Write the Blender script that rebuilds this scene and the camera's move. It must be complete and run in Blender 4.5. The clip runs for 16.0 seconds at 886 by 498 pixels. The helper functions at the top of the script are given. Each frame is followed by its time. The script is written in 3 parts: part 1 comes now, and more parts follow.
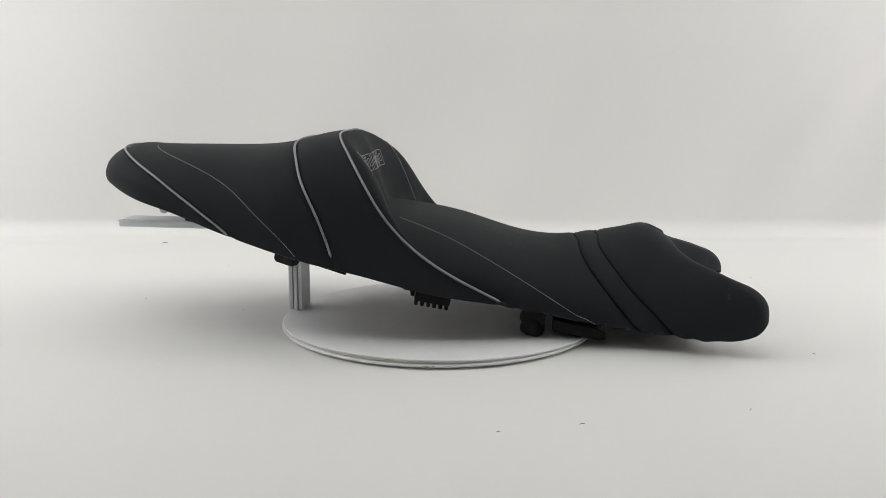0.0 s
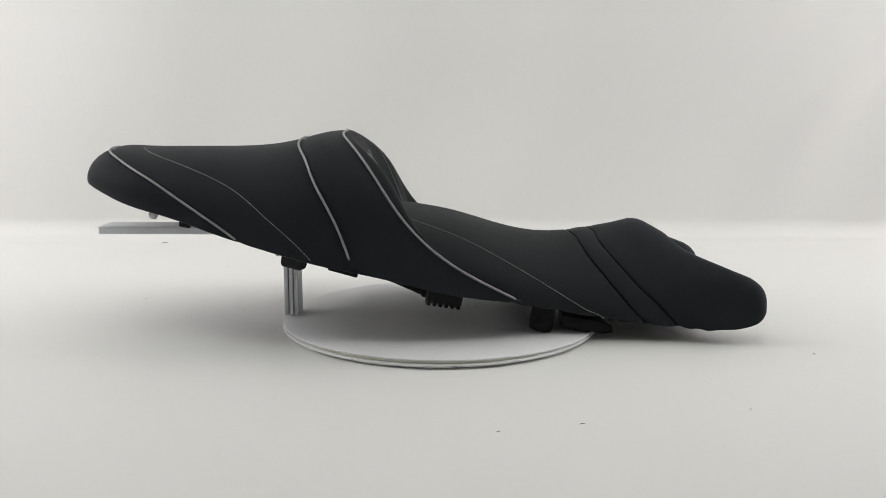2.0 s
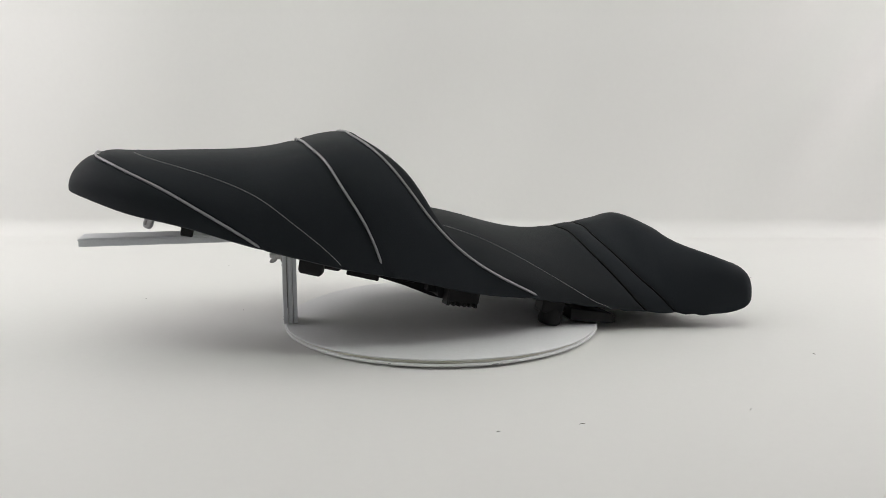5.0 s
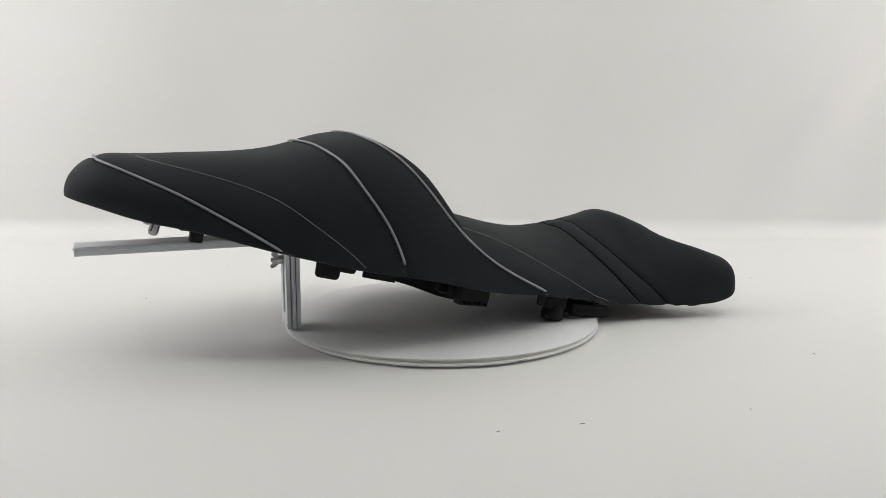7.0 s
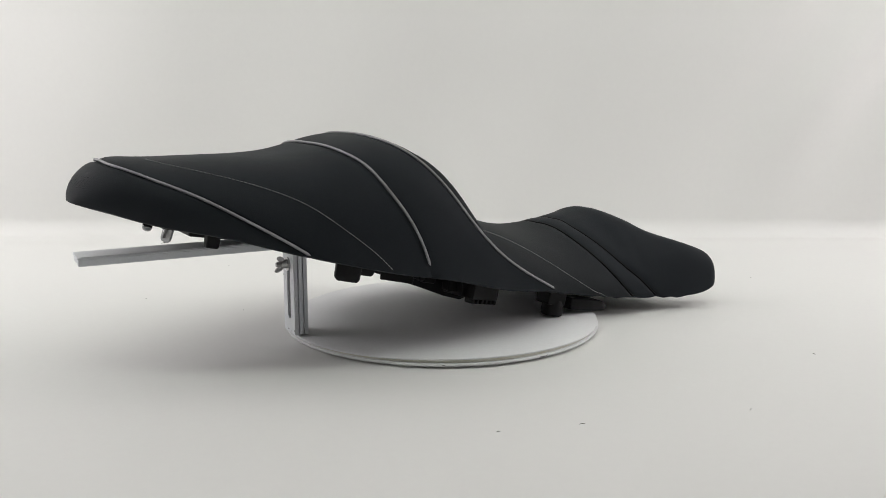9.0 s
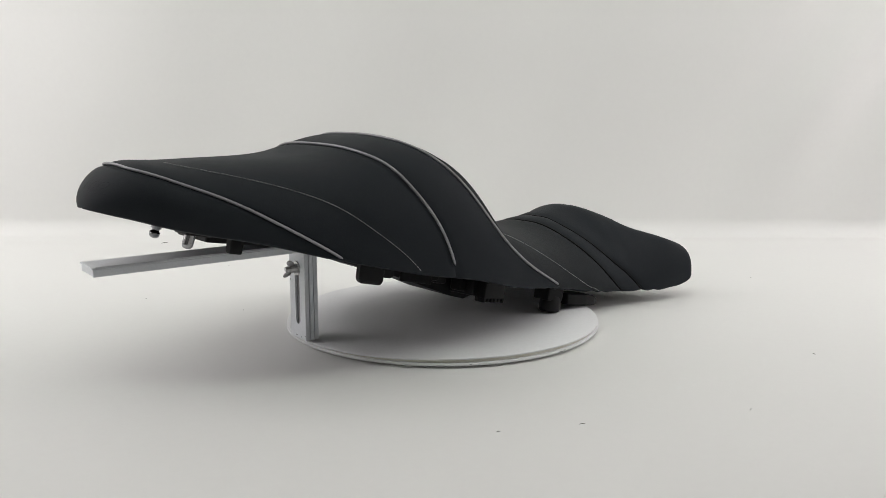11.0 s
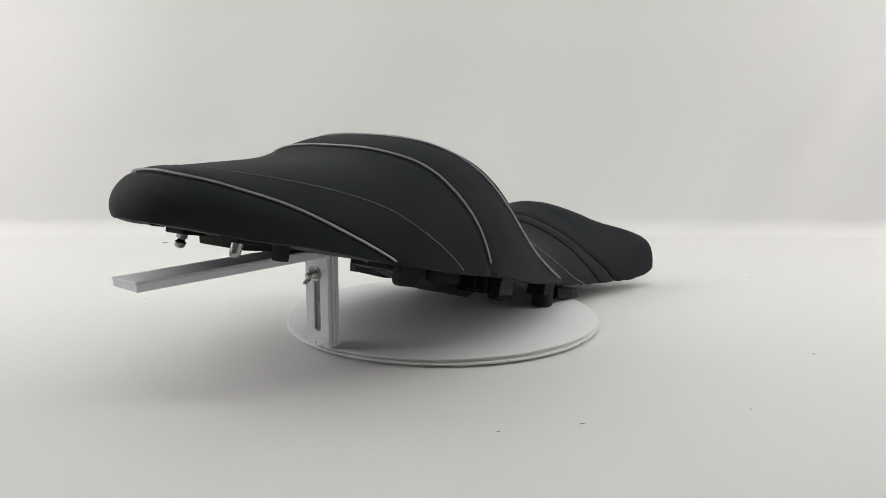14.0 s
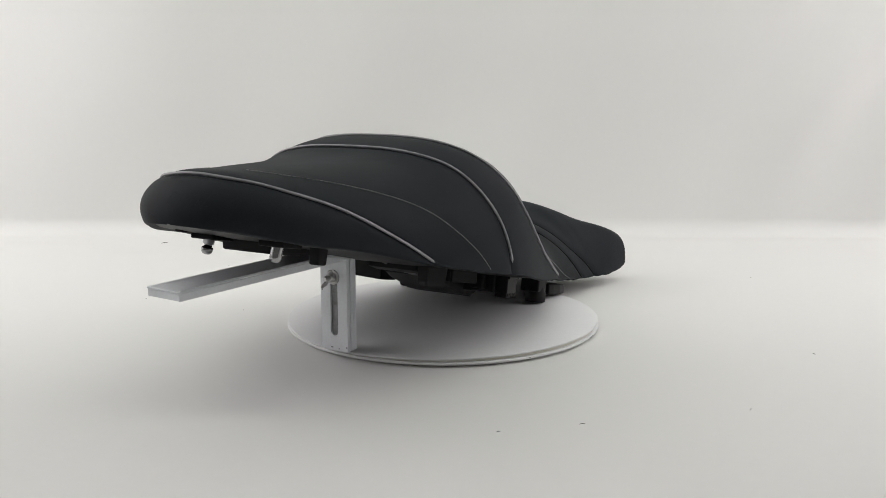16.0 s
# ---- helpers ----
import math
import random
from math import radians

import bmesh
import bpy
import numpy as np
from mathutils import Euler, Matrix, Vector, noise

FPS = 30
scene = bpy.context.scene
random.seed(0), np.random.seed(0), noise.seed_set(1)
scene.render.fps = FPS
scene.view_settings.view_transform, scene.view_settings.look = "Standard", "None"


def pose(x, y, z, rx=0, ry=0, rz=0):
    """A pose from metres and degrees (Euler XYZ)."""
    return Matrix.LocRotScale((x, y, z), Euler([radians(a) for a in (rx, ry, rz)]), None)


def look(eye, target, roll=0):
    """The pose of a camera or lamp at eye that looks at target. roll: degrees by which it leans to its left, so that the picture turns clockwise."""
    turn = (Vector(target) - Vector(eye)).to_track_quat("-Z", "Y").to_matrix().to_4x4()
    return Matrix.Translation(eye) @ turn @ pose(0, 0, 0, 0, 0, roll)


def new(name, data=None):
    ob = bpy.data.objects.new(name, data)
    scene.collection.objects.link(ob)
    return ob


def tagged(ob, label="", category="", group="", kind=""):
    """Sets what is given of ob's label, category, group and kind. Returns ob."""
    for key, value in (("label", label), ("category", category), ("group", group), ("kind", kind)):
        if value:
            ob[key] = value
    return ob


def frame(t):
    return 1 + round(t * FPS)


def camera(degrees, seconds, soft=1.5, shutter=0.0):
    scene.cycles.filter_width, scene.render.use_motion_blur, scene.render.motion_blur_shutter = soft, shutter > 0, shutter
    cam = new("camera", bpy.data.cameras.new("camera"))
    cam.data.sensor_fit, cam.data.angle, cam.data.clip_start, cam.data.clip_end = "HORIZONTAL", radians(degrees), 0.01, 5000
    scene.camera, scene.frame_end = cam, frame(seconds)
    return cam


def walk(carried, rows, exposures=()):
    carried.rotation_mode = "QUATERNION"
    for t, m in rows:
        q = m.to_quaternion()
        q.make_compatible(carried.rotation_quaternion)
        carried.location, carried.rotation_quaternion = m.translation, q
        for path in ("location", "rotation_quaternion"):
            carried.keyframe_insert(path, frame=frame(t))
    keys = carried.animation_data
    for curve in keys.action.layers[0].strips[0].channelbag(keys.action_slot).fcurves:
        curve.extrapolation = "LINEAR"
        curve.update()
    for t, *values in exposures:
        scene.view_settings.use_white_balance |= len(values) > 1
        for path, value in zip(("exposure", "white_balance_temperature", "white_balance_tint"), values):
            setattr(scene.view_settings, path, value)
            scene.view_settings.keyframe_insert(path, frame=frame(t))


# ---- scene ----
from mathutils.bvhtree import BVHTree

cam = camera(53.53, 16.0, soft=0.55)
EYE = (0.0045, -0.9966, 0.2692)
LEVEL = look(EYE, (0.0045, -0.9966 + math.cos(radians(10.40)), 0.2692 - math.sin(radians(10.40))), 0.06)
walk(cam, [(0.0, LEVEL), (16.0, LEVEL)], exposures=[(0.0, -0.04), (16.0, -0.04)])

# ---- light: a long tube overhead, with unseen fill lamps added round it ----
world = bpy.data.worlds.new("world")
scene.world = world
world.use_nodes = True
world.node_tree.nodes["Background"].inputs["Color"].default_value = (0.95, 0.97, 1.0, 1)
world.node_tree.nodes["Background"].inputs["Strength"].default_value = 0.5


def area_lamp(name, place, target, size_x, size_y, watts, colour, spread=180.0):
    data = bpy.data.lights.new(name, "AREA")
    data.shape, data.size, data.size_y, data.energy, data.color = "RECTANGLE", size_x, size_y, watts, colour
    data.spread = radians(spread)
    ob = new(name, data)
    ob.matrix_world = look(place, target)
    return ob


# Unseen greenish fill, added to lift the far floor and backdrop.
area_lamp("fill_top", (0.0, 0.30, 1.5), (0.0, 0.60, 0.0), 2.4, 0.6, 1.6, (0.935, 1.0, 0.905))
area_lamp("tube_light", (-0.1, -0.62, 1.5), (-0.1, 0.70, 0.25), 2.5, 0.07, 3.75, (0.928, 1.0, 0.903), 125.0)
# Two unseen fills, slightly pink, added to brighten the backdrop from the sides.
area_lamp("fill_side", (1.55, 0.10, 0.90), (0.0, 0.79, 0.60), 1.0, 1.2, 11.2, (1.0, 0.942, 0.962))
area_lamp("fill_side", (-1.55, 0.10, 0.90), (0.0, 0.79, 0.60), 1.0, 1.2, 11.9, (1.0, 0.950, 0.968))


# ---- materials ----
def material(name, colour, rough=0.5, metal=0.0, spots=(), bump=0.0, bump_scale=500.0, coarse=0.0, coarse_scale=8.0, kind="noise", gloss=0.5):
    """spots: (scale, second colour, amount) mixed in by noise; bump: fine grain; coarse: broad unevenness."""
    m = bpy.data.materials.new(name)
    m.use_nodes = True
    nt = m.node_tree
    bsdf = nt.nodes["Principled BSDF"]
    bsdf.inputs["Roughness"].default_value, bsdf.inputs["Metallic"].default_value = rough, metal
    bsdf.inputs["Specular IOR Level"].default_value = gloss
    coord = nt.nodes.new("ShaderNodeTexCoord")
    shade = None
    for scale, second, amount in spots:
        tex = nt.nodes.new("ShaderNodeTexNoise")
        tex.inputs["Scale"].default_value, tex.inputs["Detail"].default_value = scale, 5
        nt.links.new(coord.outputs["Object"], tex.inputs["Vector"])
        ramp = nt.nodes.new("ShaderNodeMapRange")
        ramp.inputs["From Min"].default_value, ramp.inputs["From Max"].default_value = 0.35, 0.7
        ramp.inputs["To Max"].default_value = amount
        nt.links.new(tex.outputs["Fac"], ramp.inputs["Value"])
        mix = nt.nodes.new("ShaderNodeMix")
        mix.data_type = "RGBA"
        mix.inputs["A"].default_value, mix.inputs["B"].default_value = (*colour, 1), (*second, 1)
        if shade is not None:
            nt.links.new(shade, mix.inputs["A"])
        nt.links.new(ramp.outputs["Result"], mix.inputs["Factor"])
        shade = mix.outputs["Result"]
    if shade is None:
        bsdf.inputs["Base Color"].default_value = (*colour, 1)
    else:
        nt.links.new(shade, bsdf.inputs["Base Color"])
    last = None
    for strength, scale, sort in ((bump, bump_scale, kind), (coarse, coarse_scale, "noise")):
        if strength <= 0:
            continue
        if sort == "cells":
            tex = nt.nodes.new("ShaderNodeTexVoronoi")
            out = tex.outputs["Distance"]
        else:
            tex = nt.nodes.new("ShaderNodeTexNoise")
            tex.inputs["Detail"].default_value = 4
            out = tex.outputs["Fac"]
        tex.inputs["Scale"].default_value = scale
        nt.links.new(coord.outputs["Object"], tex.inputs["Vector"])
        node = nt.nodes.new("ShaderNodeBump")
        node.inputs["Strength"].default_value = strength
        node.inputs["Distance"].default_value = 0.4 / scale
        nt.links.new(out, node.inputs["Height"])
        if last is not None:
            nt.links.new(last, node.inputs["Normal"])
        last = node.outputs["Normal"]
    if last is not None:
        nt.links.new(last, bsdf.inputs["Normal"])
    return m


VINYL = material("black_vinyl", (0.0194, 0.0228, 0.0264), 0.55, 0, [(25, (0.0234, 0.0268, 0.0304), 0.6), (900, (0.012, 0.014, 0.017), 0.4)], 0.22, 1100, 0.05, 14, "cells", 0.06)
RIDER_VINYL = material("grippy_vinyl", (0.0196, 0.0224, 0.0248), 0.6, 0, [(25, (0.0232, 0.0262, 0.0284), 0.6), (900, (0.012, 0.014, 0.016), 0.4)], 0.28, 900, 0.05, 14, "cells", 0.07)
PIPING = material("silver_piping", (0.27, 0.27, 0.285), 0.36, 0.2, [(60, (0.20, 0.20, 0.215), 0.6)], 0.1, 900)
# Near-black colour for the shade down in the seam grooves.
SEAM_SHADE = material("seam_shade_black", (0.004, 0.004, 0.0045), 0.6, 0, [(200, (0.009, 0.009, 0.009), 0.5)], gloss=0.08)
THREAD = material("grey_thread", (0.40, 0.40, 0.39), 0.75, 0, [(700, (0.22, 0.22, 0.22), 0.7)])
PLASTIC = material("black_plastic", (0.0075, 0.0075, 0.0080), 0.45, 0, [(40, (0.011, 0.011, 0.012), 0.6), (600, (0.007, 0.007, 0.008), 0.6)], 0.15, 700, gloss=0.13)
RUBBER = material("black_rubber", (0.008, 0.008, 0.009), 0.62, 0, [(90, (0.011, 0.011, 0.012), 0.6)], 0.15, 500, gloss=0.25)
CHROME = material("polished_steel", (0.40, 0.405, 0.415), 0.10, 1.0, [(120, (0.26, 0.26, 0.265), 0.7)])
ZINC = material("zinc_steel", (0.55, 0.55, 0.55), 0.38, 1.0, [(150, (0.38, 0.37, 0.36), 0.7)], 0.1, 600)
STEEL = material("white_painted_steel", (0.77, 0.795, 0.83), 0.42, 0.0, [(30, (0.70, 0.725, 0.76), 0.6), (400, (0.62, 0.64, 0.66), 0.3)], 0.1, 300, 0.1, 40)
BARE = material("scraped_steel", (0.27, 0.27, 0.28), 0.45, 0.5, [(180, (0.12, 0.12, 0.125), 0.9)], 0.3, 400)
BOARD = material("white_card", (0.78, 0.79, 0.80), 0.55, 0, [(9, (0.73, 0.74, 0.755), 0.6), (250, (0.70, 0.70, 0.70), 0.3)], 0.08, 350)
EDGE = material("yellowed_card_edge", (0.70, 0.69, 0.62), 0.6, 0, [(40, (0.60, 0.58, 0.47), 0.8)])
PAPER = material("white_backdrop_paper", (0.80, 0.80, 0.785), 0.62, 0, [(1.6, (0.775, 0.772, 0.76), 0.7), (6, (0.79, 0.79, 0.775), 0.5), (120, (0.76, 0.76, 0.745), 0.25)], 0.04, 260, 0.02, 3)
# Grey for the unseen front wall, added so that less light bounces back.
LOW_BOUNCE = material("grey_low_bounce", (0.27, 0.27, 0.265), 0.85, 0, [(4, (0.22, 0.22, 0.215), 0.6)], 0.1, 300)
# White cloth of the unseen walls and roof, added to bounce light.
BOUNCE = material("white_bounce_cloth", (0.78, 0.78, 0.77), 0.8, 0, [(3, (0.74, 0.74, 0.73), 0.6)], 0.1, 300)
LINT = material("dark_lint", (0.10, 0.09, 0.08), 0.8, 0, [(300, (0.05, 0.045, 0.04), 0.6)])


# ---- mesh helpers ----
def mesh_of(bm, name, mat, smooth=True):
    me = bpy.data.meshes.new(name)
    bmesh.ops.recalc_face_normals(bm, faces=bm.faces)
    bm.to_mesh(me)
    bm.free()
    me.materials.append(mat)
    if smooth:
        me.shade_smooth()
        me.set_sharp_from_angle(angle=radians(65))
    return me


def part(name, bm, mat, parent=None, label="", smooth=True):
    ob = new(name, mesh_of(bm, name, mat, smooth))
    ob.parent = parent
    return tagged(ob, label) if label else ob


def grid(points, close=False):
    """A bmesh sheet from an array of rows of points."""
    bm = bmesh.new()
    rows = [[bm.verts.new(p) for p in row] for row in points]
    m = len(rows[0])
    for a, b in zip(rows, rows[1:]):
        for j in range(m if close else m - 1):
            k = (j + 1) % m
            bm.faces.new((a[j], a[k], b[k], b[j]))
    return bm


def box(sx, sy, sz, place=(0, 0, 0), bevel=0.001, bm=None, turn=None):
    """A bevelled box standing with its base centre at place."""
    own = bmesh.new()
    bmesh.ops.create_cube(own, size=1)
    bmesh.ops.scale(own, vec=(sx, sy, sz), verts=own.verts)
    if bevel:
        bmesh.ops.bevel(own, geom=own.edges[:], offset=bevel, segments=2, affect="EDGES", profile=0.5)
    m = Matrix.Translation(Vector(place) + Vector((0, 0, sz / 2)))
    if turn is not None:
        m = m @ turn
    bmesh.ops.transform(own, matrix=m, verts=own.verts)
    if bm is None:
        return own
    return join(bm, own)


def join(bm, other):
    me = bpy.data.meshes.new("temp")
    other.to_mesh(me)
    other.free()
    bm.from_mesh(me)
    bpy.data.meshes.remove(me)
    return bm


def turned(profile, place=(0, 0, 0), turn=None, segments=28):
    """A lathe body: profile of (radius, height) from bottom to top, closed at both ends."""
    rows = []
    for r, z in profile:
        rows.append([(max(r, 1e-5) * math.cos(2 * math.pi * i / segments), max(r, 1e-5) * math.sin(2 * math.pi * i / segments), z) for i in range(segments)])
    bm = grid(rows, close=True)
    bm.verts.ensure_lookup_table()
    bm.faces.new([bm.verts[i] for i in range(segments)])
    bm.faces.new([bm.verts[len(profile) * segments - segments + i] for i in range(segments)])
    m = Matrix.Translation(place)
    if turn is not None:
        m = m @ turn
    bmesh.ops.transform(bm, matrix=m, verts=bm.verts)
    return bm


def tube(line, radius, segments=8):
    """A round cord along a line of points, tapered shut at its ends."""
    line = np.array(line)
    tang = np.gradient(line, axis=0)
    tang /= np.linalg.norm(tang, axis=1)[:, None]
    rows = []
    up = np.array([0.3, 0.2, 0.93])
    n = len(line)
    for i, (p, t) in enumerate(zip(line, tang)):
        a = np.cross(t, up)
        a /= np.linalg.norm(a)
        b = np.cross(t, a)
        up = -b if np.dot(-b, up) > 0 else b
        r = radius * (0.25 if i in (0, n - 1) else 1.0)
        rows.append([tuple(p + r * (math.cos(w) * a + math.sin(w) * b)) for w in np.arange(segments) * 2 * math.pi / segments])
    bm = grid(rows, close=True)
    bm.verts.ensure_lookup_table()
    bm.faces.new([bm.verts[i] for i in range(segments)])
    bm.faces.new([bm.verts[(n - 1) * segments + i] for i in range(segments)])
    return bm


def spline(knots, values, x):
    """Natural cubic spline through values at knots."""
    k, v, x = np.array(knots, float), np.array(values, float), np.asarray(x, float)
    n, h = len(k), np.diff(knots)
    a, b = np.eye(n), np.zeros(n)
    for i in range(1, n - 1):
        a[i, i - 1:i + 2] = h[i - 1], 2 * (h[i - 1] + h[i]), h[i]
        b[i] = 6 * ((v[i + 1] - v[i]) / h[i] - (v[i] - v[i - 1]) / h[i - 1])
    m = np.linalg.solve(a, b)
    x = np.clip(x, k[0], k[-1])
    i = np.clip(np.searchsorted(k, x) - 1, 0, n - 2)
    p, q, w = k[i + 1] - x, x - k[i], h[i]
    return m[i] * p ** 3 / (6 * w) + m[i + 1] * q ** 3 / (6 * w) + (v[i] / w - m[i] * w / 6) * p + (v[i + 1] / w - m[i + 1] * w / 6) * q


# ---- the paper sweep, with unseen walls and roof added to shape the light ----
def paper_sweep():
    """One sheet: the floor, a soft bend, and the wall behind with faint hanging folds."""
    prof = [(y, 0.0) for y in np.linspace(-1.6, 0.40, 36)] + [(y, 0.0) for y in np.linspace(0.412, 0.59, 24)]
    r = 0.032
    prof += [(0.59 + r * math.sin(a), r - r * math.cos(a)) for a in np.linspace(0.06, math.pi / 2, 12)]
    prof += [(0.59 + r, z) for z in np.linspace(r + 0.02, 1.6, 60)]
    rows = []
    for y, z in prof:
        row = []
        for x in np.linspace(-1.7, 1.7, 320):
            rise = min(max((z - 0.012) / 0.22, 0), 1)
            slant = x - 0.58 * z
            right = 1 / (1 + math.exp(-14 * (slant - 0.42)))
            fold = 0.016 * math.sin(5.0 * x + 0.6 + 1.2 * z) + 0.005 * math.sin(13 * x + 2 - 6.0 * z + 0.8 * math.sin(4 * x))
            fold += right * (0.0200 * math.sin(27 * slant + 2.4 + 0.7 * math.sin(9 * z)) + 0.006 * math.sin(13 * slant + 0.9))
            fold += 0.005 * noise.noise((x * 3.1, z * 1.6, 4.0))
            flat = 1 - min(max(z / 0.03, 0), 1)
            far = min(max((y - 0.30) / 0.25, 0), 1) * flat
            ripple = 0.0022 * far * math.sin(46 * y + 2.2 * math.sin(2.1 * x + 0.4)) * (0.35 + 0.65 * min(abs(x) / 0.6, 1))
            row.append((x, y + rise * fold, z + ripple + (0.0006 * noise.noise((x * 5, y * 5, 0)) + 0.0010 * noise.noise((x * 2.2, y * 3.4, 7.0))) * flat * (1 if y > -1.2 else 0)))
        rows.append(row)
    ob = part("backdrop", grid(rows), PAPER)
    tagged(ob, "white seamless paper backdrop sweeping up behind the floor", "backdrop", kind="structure")


def unseen_walls():
    # Unseen enclosure: white sides bounce light, the grey front keeps the near floor dim.
    for name, bm in (("wall_left", box(0.02, 2.5, 1.6, (-1.71, -0.4, 0), 0.002)), ("wall_right", box(0.02, 2.5, 1.6, (1.71, -0.4, 0), 0.002)),
                     ("wall_front", box(3.4, 0.02, 1.6, (0, -1.62, 0), 0.002)), ("ceiling", box(3.44, 2.5, 0.02, (0, -0.4, 1.6), 0.002))):
        front = name == "wall_front"
        tagged(part(name, bm, LOW_BOUNCE if front else BOUNCE, smooth=False), "plain grey panel, unseen, added to cut light from the front" if front else "plain white cloth, unseen, added to bounce light", name.split("_")[0], kind="structure")


paper_sweep()
unseen_walls()

# ---- the turntable and its stand ----
Z0 = 0.0096
PSI = -0.0884
SEAT_Y = 0.0154
TURN = [-0.07, 4.09, 8.27, 12.45, 16.64, 20.83, 25.02, 29.2, 33.37, 37.52, 41.66, 45.77, 49.86, 53.92, 57.95, 61.94, 65.89]
SEAT_POSE = Matrix.Translation((0, SEAT_Y, Z0)) @ Matrix.Rotation(PSI, 4, "Z")
STAND_POSE = Matrix.Translation((-0.1753, 0.0356, Z0)) @ Matrix.Rotation(-0.16, 4, "Z")


def build_turntable():
    top = new("turntable")
    tagged(top, "round white display turntable of two stacked card discs", "turntable")
    for name, radius, z, thick, wave in (("lower_disc", 0.1804, 0.0022, 0.0028, 0.0), ("upper_disc", 0.1796, 0.0070, 0.0020, 0.0014)):
        rows = []
        seg = 160
        for r, dz in ((0.0001, 0), (radius * 0.6, 0), (radius - 0.0006, 0), (radius, 0.0006), (radius, thick - 0.0006), (radius - 0.0006, thick), (radius * 0.6, thick), (0.0001, thick)):
            rows.append([(r * math.cos(a), r * math.sin(a), z + dz + wave * (r / radius) ** 3 * math.cos(2 * (a + 1.95))) for a in np.arange(seg) * 2 * math.pi / seg])
        part(name, grid(rows, close=True), BOARD, top)
    part("spindle", turned([(0.05, 0.0050), (0.05, 0.0074)]), PLASTIC, top)
    part("foot_ring", turned([(0.150, 0.0), (0.150, 0.0024)], segments=64), PLASTIC, top)
    # yellowed glue line that shows in the gap between the discs
    stretch = np.linspace(radians(-180), radians(180), 160)
    rows = [[((0.1772 + d) * math.cos(a), (0.1772 + d) * math.sin(a), 0.0051 + z * (1.3 + 0.9 * math.cos(2 * (a + 1.95)))) for a in stretch] for d, z in ((0, 0.0), (0.0003, 0.0004), (0.0003, 0.0012), (0, 0.0015))]
    part("rim_strip", grid(rows), EDGE, top, "thin yellowed card edge")
    for turn, wide, z, tall in ((-93.5, 1.3, 0.0031, 0.0011), (-91.6, 0.5, 0.0036, 0.0008), (-38.0, 0.7, 0.0030, 0.0008), (-127.0, 0.5, 0.0038, 0.0006)):
        rows = [[(0.18055 * math.cos(radians(turn + wide * u)), 0.18055 * math.sin(radians(turn + wide * u)), z + v * tall * (1 - 0.7 * u * u)) for u in np.linspace(-1, 1, 7)] for v in (-0.5, 0.5)]
        part("scuff", grid(rows), BARE, top, "dark scuff on the disc edge")
    return top


turntable = build_turntable()


DISC_AXIS, DISC_OFF = Matrix.Translation((-0.0029, 0.0071, 0)), Matrix.Translation((0.0029, -0.0071, 0))


